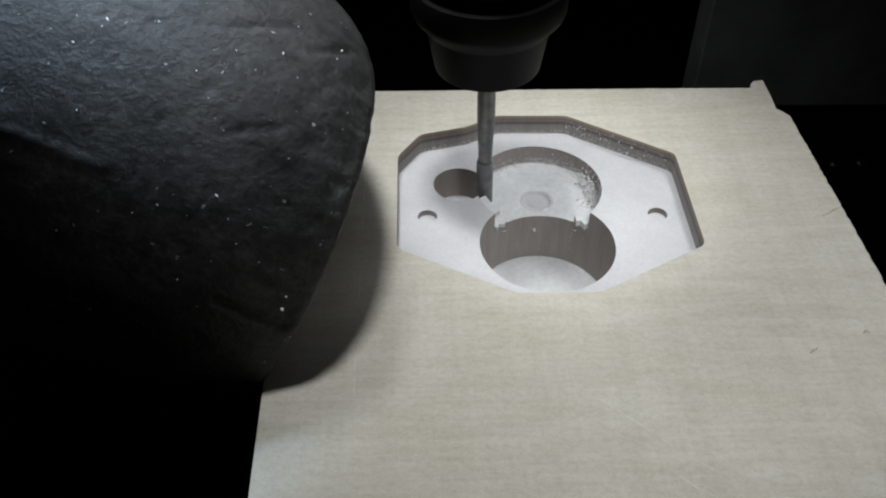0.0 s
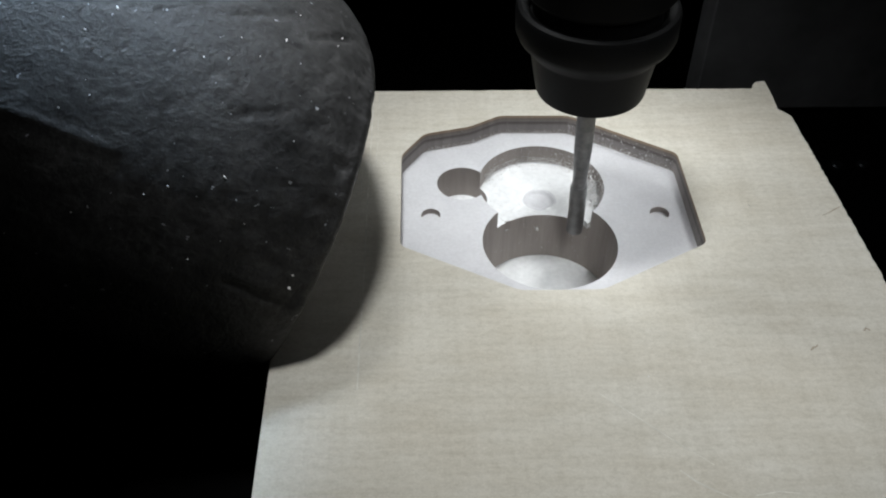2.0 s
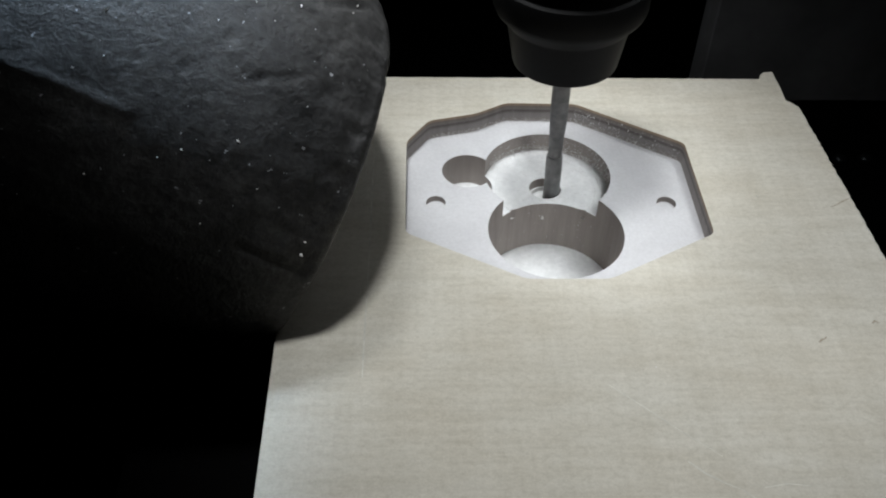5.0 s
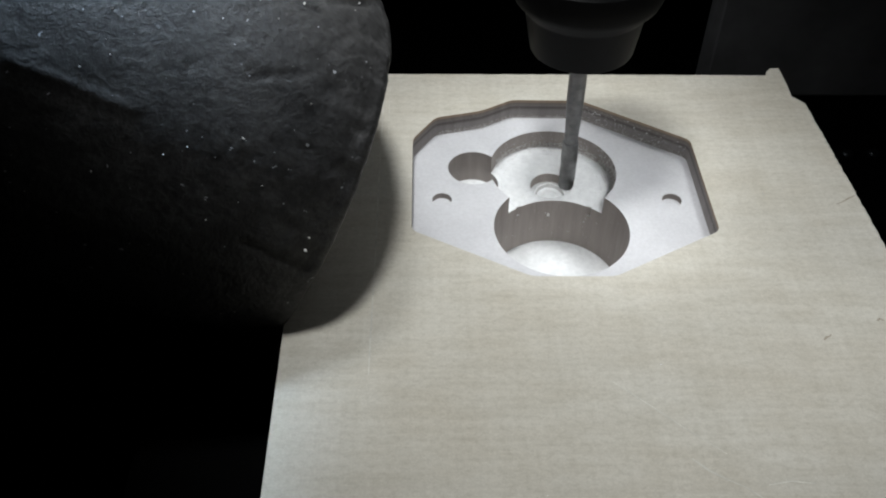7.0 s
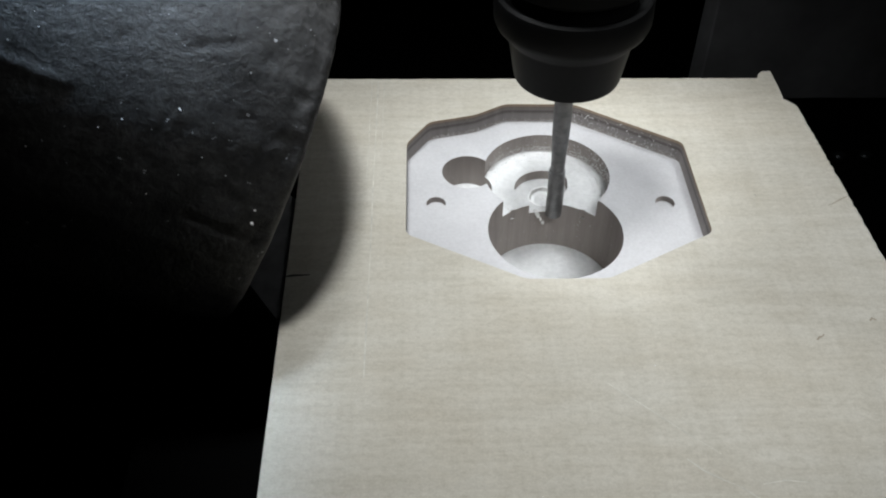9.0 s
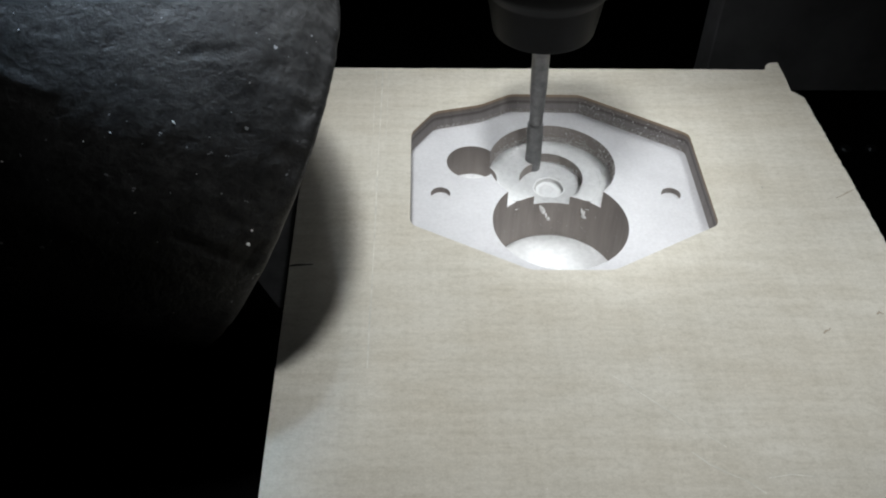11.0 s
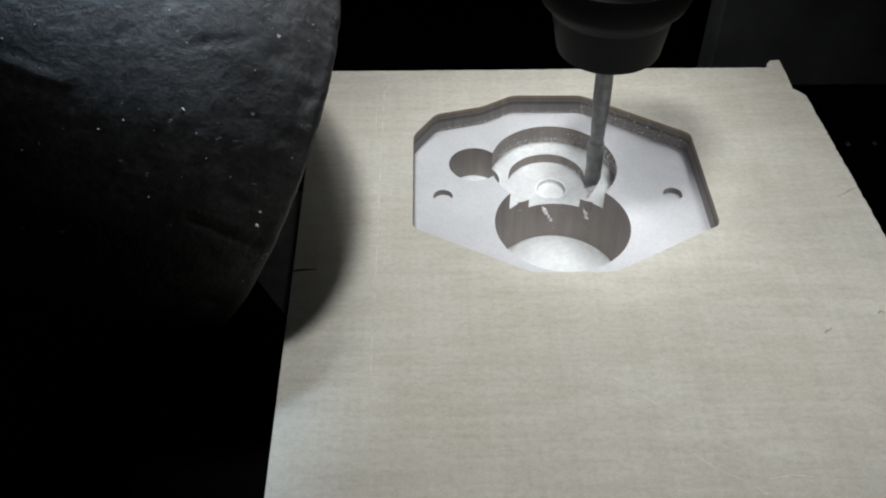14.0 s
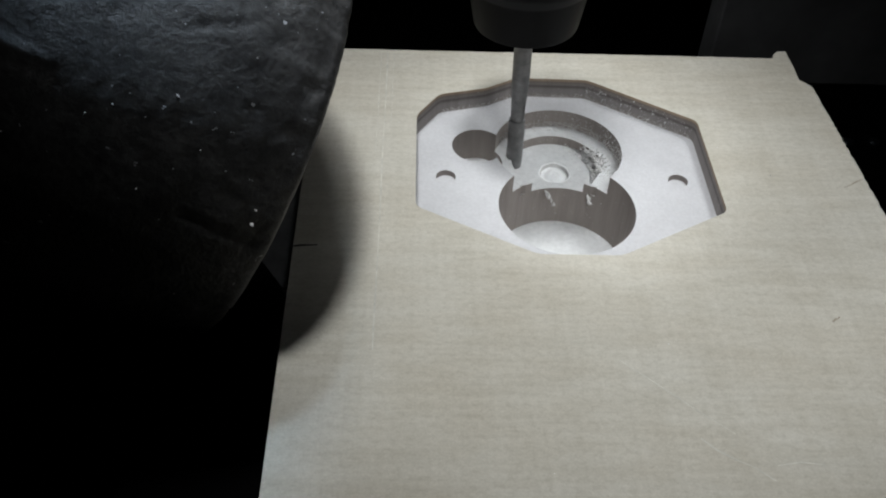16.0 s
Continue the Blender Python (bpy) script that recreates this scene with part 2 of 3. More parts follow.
def wooden_board():
    random.seed(4)
    edge = [(-50.6, -78.0), (61.0, -78.0)]
    y = -76.0
    while y < 37.5:
        k = (y + 78) / 116
        edge.append((61.0 - 3.4 * k ** 1.4 + random.uniform(-0.14, 0.14), y))
        y += random.uniform(0.5, 1.4)
    edge += [(56.2, 38.2), (55.4, 38.9), (55.6, 44.0), (55.5, 50.4), (53.4, 50.2), (52.2, 48.8), (51.9, 47.4)]
    x = 51.0
    while x > -50.5:
        edge.append((x, 47.25 + 0.1 * math.sin(x * 0.05) + random.uniform(-0.07, 0.07)))
        x -= random.uniform(0.6, 1.6)
    edge.append((-51.3, 47.0))
    holder = new("wooden_board")
    board = part("body", prism(edge, -25, 0), WOOD, holder)
    cutters = [prism(POCKET_LINE, POCKET, 3)]
    cutters.append(prism(ring_points(*RC, 13.32, 96), RECESS, 2))
    cutters.append(prism(ring_points(*RC, 10.68, 96), DEEP - 0.06, 1))
    cutters.append(prism(ring_points(*RC, 3.33, 48), DEEP - 1.4, 0.7))
    cutters.append(prism(ring_points(*BC, 13.39, 96), BORE, 1.5))
    cutters.append(prism(ring_points(-16.54, 19.17, 5.4), SMALL, 1.2))
    for hx in (-23.38, 23.58):
        cutters.append(prism(ring_points(hx, 8.95, 1.98, 32), -6.1, 1.1))
    made = []
    for bm in cutters:
        ob = part("cutter", bm, WOOD)
        made.append(ob)
        m = board.modifiers.new("cut", "BOOLEAN")
        m.operation, m.solver, m.object = "DIFFERENCE", "EXACT", ob
    bpy.context.view_layer.update()
    done = bpy.data.meshes.new_from_object(board.evaluated_get(bpy.context.evaluated_depsgraph_get()))
    board.modifiers.clear()
    board.data = done
    done.materials.clear()
    for m in (WOOD, FLOOR, WALL, FRESH):
        done.materials.append(m)
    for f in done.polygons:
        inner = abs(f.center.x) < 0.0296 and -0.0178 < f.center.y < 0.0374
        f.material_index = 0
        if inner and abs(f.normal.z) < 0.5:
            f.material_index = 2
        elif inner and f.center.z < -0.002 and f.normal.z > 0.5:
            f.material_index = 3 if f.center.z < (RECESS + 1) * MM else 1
    for ob in made:
        bpy.data.objects.remove(ob)
    return holder


board = tagged(wooden_board(), "pale plywood board with a stepped pocket being milled into it", "wooden board")


def support():
    # added support; near-black so that lamplight on it doesn't show
    ob = part("spoilboard", block(-80, -70, -60.1, 50, 40, -25.05, 1.5), SHADE_BLACK)
    return tagged(ob, "spoilboard added under the plywood board, its shade put into near-black", "spoilboard")


support()

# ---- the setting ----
tagged(part("floor", block(-900, -900, -70, 900, 900, -60.2, 1), SHADE_BLACK), "machine bed, its shade put into a near-black colour", "machine bed", kind="structure")
# unseen walls and ceiling added to close the room, coloured as darkness
tagged(part("wall_back", block(-900, 500, -60, 900, 520, 900, 1), SHADE_BLACK), "unseen workshop wall, darkness put into its near-black colour", "wall", kind="structure")
tagged(part("wall_front", block(-900, -620, -60, 900, -600, 900, 1), SHADE_BLACK), "unseen workshop wall, darkness put into its near-black colour", "wall", kind="structure")
tagged(part("wall_left", block(-920, -600, -60, -900, 500, 900, 1), SHADE_BLACK), "unseen workshop wall, darkness put into its near-black colour", "wall", kind="structure")
tagged(part("wall_right", block(900, -600, -60, 920, 500, 900, 1), SHADE_BLACK), "unseen workshop wall, darkness put into its near-black colour", "wall", kind="structure")
tagged(part("ceiling", block(-900, -600, 900, 900, 500, 920, 1), SHADE_BLACK), "unseen workshop ceiling, darkness put into its near-black colour", "ceiling", kind="structure")
tagged(part("machine_panel", block(64, 124, -60, 330, 134, 250, 2), PANEL), "dark grey upright panel of the milling machine", "panel", kind="structure")


def bed_bolt():
    holder = new("bed_bolt")
    smooth(part("head", lathe([(0, 0), (1.9, 0), (2.0, 0.3), (1.9, 1.0), (1.3, 1.5), (0, 1.6)], 24), BOLT, holder))
    part("washer", lathe([(0, -0.2), (2.8, -0.2), (2.8, 0.2), (0, 0.2)], 32), BLACK, holder)
    return tagged(holder, "small steel bolt in the dark machine bed", "bolt", "bolts of the machine bed")


bolt = bed_bolt()
bolt.matrix_basis = pose(0.1128, 0.0943, -0.060)
copy_thing(bolt, pose(0.1045, 0.0940, -0.060))


# ---- the spindle with its cutter ----
def milling_spindle():
    holder = new("milling_spindle")
    up = 34.9
    nut = [(0, 0), (9.55, 0), (9.85, 0.12), (10.0, 0.5), (11.35, 8.4), (11.6, 9.0), (13.6, 11.2), (14.1, 12.4), (14.2, 16.3), (13.9, 17.1), (13.3, 17.5), (12.6, 17.4), (12.0, 16.9), (11.8, 15.5), (0, 15.5)]
    smooth(part("collet_nut", lathe([(r, z + up) for r, z in nut]), BLACK, holder, "black conical collet nut"))
    neck = [(0, 15.6), (11.2, 15.6), (11.2, 19.4), (12.7, 19.9), (13.4, 20.8), (13.5, 26), (12.9, 26.6), (12.9, 44), (0, 44)]
    smooth(part("spindle_nose", lathe([(r, z + up) for r, z in neck]), BLACK, holder, "black spindle nose above the nut"))
    shank = [(0, 12.0), (1.40, 12.0), (1.40, 13.0), (1.50, 16.0), (1.74, 21.0), (1.78, 24.0), (1.78, up + 1), (0, up + 1)]
    smooth(part("shank", lathe(shank, 32), STEEL, holder))

    def flute(a, z):
        return 1.0 - 0.05 * max(0.0, math.cos(a - z * 0.55)) ** 4
    cutter = [(0, 0.15)] + [(1.73, 0.0 + 0.5 * i) for i in range(24)] + [(1.73, 11.6), (1.62, 12.0), (0, 12.1)]
    smooth(part("cutting_flute", lathe(cutter, 40, None, flute), STEEL, holder, "single-flute cutting end"))
    return holder


spindle = tagged(milling_spindle(), "black spindle with a thin steel end mill cutting wood", "milling spindle")


# ---- the vacuum hose ----
def vacuum_hose():
    holder = new("vacuum_hose")

    grooves = ((0.118, -13.4, -0.024, -6.3, 0.016), (1.268, -12.5, 1.30, -2.6, 0.014), (0.21, -26.0, 0.03, -16.5, 0.010), (0.95, -52.0, 0.94, -35.0, -0.006), (0.62, -20.0, 0.52, -14.0, 0.006))
    pits = ((0.507, -25.6, 0.9), (0.255, -9.5, 0.7), (0.70, -30.0, 0.6), (1.05, -15.0, 0.7), (0.36, -36.0, 0.6))

    def skin(a, z):
        p = Vector((math.cos(a) * 36, math.sin(a) * 36, z))
        worn = noise.noise(p * 0.05) * 0.010 + noise.noise(p * 0.22) * 0.0022 + noise.noise(p * 0.7) * 0.0024 + noise.noise(p * 1.5) * (0.0022 + 0.006 * math.exp(min(0.0, z) / 7))
        pit = noise.noise(p * 0.3 + Vector((9, 3, 1)))
        if z > -16 and pit > 0.12:
            worn -= (pit - 0.12) * 0.026 * (z + 16) / 16
        a = (a + math.pi) % (2 * math.pi) - math.pi
        top = max(0.0, min(1.0, (0.35 - a) / 0.85)) * max(0.0, min(1.0, (a + 2.8) / 0.8))
        worn += top * top * (3 - 2 * top) * (0.085 * (1 - math.exp(min(0.0, z + 0.5) / 6)) - 0.03 * math.exp(min(0.0, z) / 3))
        if -0.3 < a < 1.6:
            q = Vector((a * 37, z))
            for a0, z0, a1, z1, deep in grooves:
                u, v = Vector((a0 * 37, z0)), Vector((a1 * 37, z1))
                k = min(1.0, max(0.0, (q - u).dot(v - u) / (v - u).length_squared))
                worn -= deep * math.exp(-((q - u - (v - u) * k).length / 0.55) ** 2)
            for a0, z0, r in pits:
                worn -= 0.009 * math.exp(-((q - Vector((a0 * 37, z0))).length / r) ** 2)
        return 1.0 + worn

    def bulge(z):
        return 36.1 + 2.4 * (1 - math.exp((z + 2.4) / 9))
    out = [(33.4, 0.0), (34.9, 0.1), (35.7, -0.5), (36.0, -1.4), (36.1, -2.4)] + [(bulge(-2.4 - 0.75 * i), -2.4 - 0.75 * i) for i in range(1, 110)] + [(bulge(-90), -90 - 6 * i) for i in range(27)]
    smooth(part("tube", lathe(out, 340, None, skin), HOSE, holder, "scuffed dark grey tube with pale specks"), 80)
    random.seed(31)
    bm = bmesh.new()
    # the tube's bright sparkles, modelled as white crumbs on its skin
    for _ in range(45):
        a, z = random.uniform(-1.9, 1.9), -random.random() ** 1.3 * 75 - 1
        r = (bulge(min(z, -2.4)) + 0.1) * skin(a, z)
        shard(bm, r * math.cos(a), r * math.sin(a), z, random.uniform(0.08, 0.26))
    for a, z, size in ((0.43, -41.7, 0.5), (0.626, -42.6, 0.45), (0.873, -43.5, 0.42), (0.63, -11.5, 0.4), (0.874, -19.1, 0.5), (0.0, -8.1, 0.5), (0.025, -16.3, 0.35), (0.205, -17.4, 0.6),
                       (0.347, -20.5, 0.42), (0.465, -28.2, 0.35), (0.567, -44.4, 0.35), (0.231, -37.0, 0.45), (0.988, -26.0, 0.38), (1.154, -4.1, 0.42), (1.213, -3.8, 0.45), (1.234, -19.1, 0.36), (0.079, -8.8, 0.35), (1.22, -36.8, 0.3)):
        r = (bulge(min(z, -2.4)) + 0.12) * skin(a, z)
        shard(bm, r * math.cos(a), r * math.sin(a), z, size * 0.8)
    tagged(part("dust", bm, DUST, holder, "white specks of sawdust that stand in for sparkles"), kind="stuff")
    inside = [(33.4, 0.0), (33.0, -1.0), (33.0, -246)]
    smooth(part("lining", lathe(inside, 64), HOSE_IN, holder))
    for ob in holder.children:                 # the mouth is cut a little aslant
        for v in ob.data.vertices:
            k = max(0.0, min(1.0, (v.co.z / MM + 14) / 14))
            v.co.z += k * (0.055 * v.co.y - 0.7 * MM)
    return holder


hose = tagged(vacuum_hose(), "scuffed dark grey vacuum hose held over the board", "vacuum hose")


# ---- the tool's way over the board ----
TOOL = [
    (0, -11.21, 17.66), (0.5, -8.7, 12.73), (1, -3.87, 8.61), (1.5, 1.56, 7.7), (2, 6.49, 9.01), (2.5, 10.31, 14.04), (3, 11.41, 18.46), (3.25, 6.69, 20.48),
    (3.5, 1.26, 20.48), (4, -0.25, 19.37), (4.2, -0.35, 19.07), (4.8, 0.45, 17.76), (5.2, 2.0, 18.2), (5.5, 1.0, 20.9), (5.8, -1.9, 20.3), (6.05, -2.5, 17.3), (6.3, 1.06, 16.65),
    (6.5, 2.76, 17.86), (7, 3.97, 21.48), (7.5, -0.76, 23.19), (8, -4.58, 19.97), (8.5, -2.97, 15.05), (9, 1.66, 13.24), (9.5, 5.08, 17.26), (10.0, 5.58, 21.48),
    (10.5, 2.56, 25.5), (11.0, -2.77, 25.8), (11.5, -6.99, 22.29), (11.75, -7.49, 18.87), (12, -6.08, 15.75), (12.5, -1.56, 11.12), (13, 3.57, 11.83), (13.5, 6.99, 15.75), (14, 9.1, 19.77),
    (14.5, 6.18, 24.2), (15, 0.65, 27.11), (15.5, -4.27, 25.8), (16, -8.4, 21.48)]


def tool_height(t):
    if t <= 3.0:
        return RECESS
    if t < 3.5:
        return RECESS + 0.8
    if t < 4.0:
        return RECESS - 0.8
    return DEEP


def tool_place(t):
    """The cutter's tip in mm at t seconds."""
    for p, q in zip(TOOL, TOOL[1:]):
        if t <= q[0]:
            k = (t - p[0]) / (q[0] - p[0])
            a, b = Vector((p[1] - RC[0], p[2] - RC[1])), Vector((q[1] - RC[0], q[2] - RC[1]))
            m = a.lerp(b, k)
            if m.length > 0.5:
                m = m.normalized() * (a.length * (1 - k) + b.length * k)
            return m.x + RC[0], m.y + RC[1]
    return TOOL[-1][1:]


# ---- the last layer of the recess: small segments of wood that the cutter takes down ----
def bore_edge(a):
    """How far from the recess's centre the bore begins in the direction a."""
    ux, uy = math.cos(a), math.sin(a)
    dx, dy = RC[0] - BC[0], RC[1] - BC[1]
    b, c = ux * dx + uy * dy, dx * dx + dy * dy - 13.375 ** 2
    return -b - math.sqrt(b * b - c) if b < 0 and b * b > c else 99.0


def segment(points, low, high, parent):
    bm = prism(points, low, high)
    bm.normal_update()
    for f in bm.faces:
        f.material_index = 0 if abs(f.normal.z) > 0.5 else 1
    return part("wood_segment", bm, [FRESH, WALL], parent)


def layer_segments():
    """The layer in pieces along the cutter's spiral: each lies between this lap's edge and the last lap's."""
    random.seed(11)
    steps = 52                                  # pieces in a lap
    turn, last, way = 0.0, None, []
    for k in range(240, 801):
        t = k * 0.02
        x, y = tool_place(t)
        a = math.atan2(y - RC[1], x - RC[0])
        turn = a if last is None else turn + (a - last + math.pi) % (2 * math.pi) - math.pi
        last = a
        if not way or turn > way[-1][0]:
            way.append((turn, t, math.hypot(x - RC[0], y - RC[1]) + 1.6))
    turns, times, reach = zip(*way)
    first, final = math.ceil(turns[0] * steps / (2 * math.pi)), math.floor(turns[-1] * steps / (2 * math.pi))
    edge = {}                                   # how far the wood is cut, by direction
    out = []

    def piece(i, inner, outer, when):
        a0, a1 = 2 * math.pi * i / steps, 2 * math.pi * (i + 1) / steps
        pts = []
        for a, r in ((a0, inner[0]), (a0, outer[0]), ((a0 + a1) / 2, (outer[0] + outer[1]) / 2), (a1, outer[1]), (a1, inner[1]), ((a0 + a1) / 2, (inner[0] + inner[1]) / 2)):
            r = min(r, bore_edge(a))
            pts.append((RC[0] + r * math.cos(a), RC[1] + r * math.sin(a)))
        area = 0.5 * abs(sum(p[0] * q[1] - q[0] * p[1] for p, q in zip(pts, pts[1:] + pts[:1])))
        if area > 0.03:
            out.append((segment(pts, DEEP - 0.2, RECESS + random.uniform(-0.012, 0.012), board), when))

    for i in range(first, final):
        j, k = i % steps, (i + 1) % steps
        ends = [max(3.38, float(np.interp(2 * math.pi * n / steps, turns, reach))) for n in (i, i + 1)]
        inner = [edge.get(j, 3.38), edge.get(k, 3.38)]
        outer = [max(ends[0], inner[0]), max(ends[1], inner[1])]
        if sum(outer) - sum(inner) > 0.1:
            piece(i, inner, outer, float(np.interp(2 * math.pi * (i + 0.5) / steps, turns, times)))
        after = outer[1]
        edge[j] = max(edge.get(j, 3.38), outer[0])
    stop = final % steps
    for i in range(steps):                      # what stays
        inner = [edge[i], after if (i + 1) % steps == stop else edge[(i + 1) % steps]]
        piece(i, inner, [10.66, 10.66], None)
    # the centre, with the ring that the plunging cutter leaves
    dish = [(0, DEEP - 0.2), (3.4, DEEP - 0.2), (3.4, RECESS + 0.01), (3.2, RECESS + 0.03), (3.05, RECESS - 0.05), (2.8, RECESS - 0.75), (2.55, RECESS - 1.0), (2.1, RECESS - 0.98),
            (1.7, RECESS - 0.75), (1.4, RECESS - 0.5), (0.9, RECESS - 0.38), (0.5, RECESS - 0.5), (0.2, RECESS - 0.32), (0, RECESS - 0.26)]
    bm = lathe(dish, 48, None, lambda a, z: 1 + 0.02 * math.sin(3 * a + z) + 0.015 * math.sin(7 * a + 3 * z))
    bm.normal_update()
    # steep crater faces get a greyer colour in place of their shade
    for f in bm.faces:
        f.material_index = 1 if abs(f.normal.z) < 0.5 else 0
    hub = smooth(part("wood_segment", bm, [BURNISHED, CRATER_SHADE], board), 25)
    hub.location = (RC[0] * MM, RC[1] * MM, 0)
    out.append((hub, 3.7))
    return out


SEGMENTS = layer_segments()


# ---- loose chips and dust ----
def polar(r, degrees):
    return RC[0] + r * math.cos(radians(degrees)), RC[1] + r * math.sin(radians(degrees))


def crumbs_at_wall():
    """The crumbs against the recess wall that the cutter sweeps away in the first seconds."""
    random.seed(5)
    bm = bmesh.new()
    for _ in range(150):
        k = random.random()
        x, y = polar(random.uniform(10.6, 12.7), -14 + 46 * k)
        top = RECESS + (3.3 * k + 0.7) * random.random()
        shard(bm, x, y, top, random.uniform(0.25, 0.6))
    for _ in range(30):
        x, y = polar(random.uniform(8.5, 11), random.uniform(-14, 4))
        shard(bm, x, y, RECESS + 0.05, random.uniform(0.15, 0.35))
    return tagged(part("sawdust_pile", bm, DUST), "white crumbs of wood heaped against the recess wall", "sawdust", kind="stuff")


def sliver():
    bm = prism([(-13.12, 14.14), (-11.21, 15.45), (-10.31, 13.44), (-9.2, 12.83), (-8.5, 10.72), (-9.81, 9.51), (-11.11, 10.72)], POCKET - 1.2, POCKET - 0.03)
    return tagged(part("wood_sliver", bm, FRESH), "pale sliver of wood beside the cutter", "wood chip")


def dust_cap():
    """Dust that lies in the old plunge mark till the cutter comes down into it."""
    random.seed(3)
    cap = [(0, -0.95), (3.5, -0.6), (3.5, 0.03), (3.15, 0.06), (2.95, -0.02), (2.7, -0.42), (2.3, -0.5), (1.9, -0.42), (1.5, -0.26), (1.1, -0.18), (0.6, -0.22), (0, -0.15)]
    bm = lathe([(r, z + RECESS) for r, z in cap], 40, None, lambda a, z: 1 + 0.03 * math.sin(2 * a + 1) + 0.02 * math.sin(5 * a + z))
    for v in bm.verts:
        r = math.hypot(v.co.x, v.co.y) / MM
        v.co.z += (noise.noise(v.co * 900) * 0.14 + 0.12 * math.sin(math.atan2(v.co.y, v.co.x) - 0.6) * min(r, 2) / 2) * MM * (1 if r < 2.5 else 0.15)
        v.co += Vector((RC[0], RC[1], 0)) * MM
    return tagged(smooth(part("dust_cap", bm, FLOOR), 60), "patch of pale dust in a shallow plunge mark", "sawdust", kind="stuff")


CAP = dust_cap()


def edge_spike(points, low, high):
    return tagged(part("wood_sliver", prism(points, low, high), FRESH), "small pale splinter at the bore's edge", "wood chip", "splinters at the bore's edge")


PILE, SLIVER = crumbs_at_wall(), sliver()
SPIKES = [
    (edge_spike([(-9.81, 10.02), (-9.0, 9.11), (-8.6, 10.42), (-7.29, 10.32), (-7.49, 12.03)], RECESS + 0.02, RECESS + 0.9), 0.75),
    (edge_spike([(7.39, 12.43), (7.49, 10.42), (8.4, 10.72), (9.1, 9.21), (10.0, 10.02), (9.5, 12.43)], RECESS + 0.02, RECESS + 1.4), 2.25),
]


def hanging_shards():
    random.seed(8)
    made = []
    for x, y, lean, n, when in ((-2.1, 12.5, 0.13, 13, 8.9), (6.4, 12.9, 0.05, 12, 9.3)):
        bm = bmesh.new()
        for i in range(n):
            shard(bm, x + lean * i + random.uniform(-0.22, 0.22), y - 0.2 * i, DEEP + 0.05 - 0.13 * i, random.uniform(0.35, 0.8), 1.2)
        ob = tagged(part("wood_splinter", bm, DUST), "white ragged splinter hanging over the bore", "wood chip", "splinters over the bore")
        made.append((ob, when))
    return made


HANGING = hanging_shards()


def thrown_crumbs():
    """White crumbs that the last lap throws up against the recess wall."""
    random.seed(17)
    bm = bmesh.new()
    for _ in range(420):
        a = random.triangular(-26, 46, 10)
        k = random.random()
        x, y = polar(8.4 + 3.2 * k, a)
        size = random.uniform(0.2, 0.65) * (1 - 0.4 * k)
        shard(bm, x, y, RECESS + random.uniform(-0.7, 0.55) * (1 - abs(a - 10) / 60), size)
    return tagged(part("sawdust_pile", bm, DUST), "white crumbs of wood thrown up along the recess", "sawdust", kind="stuff")


THROWN = thrown_crumbs()


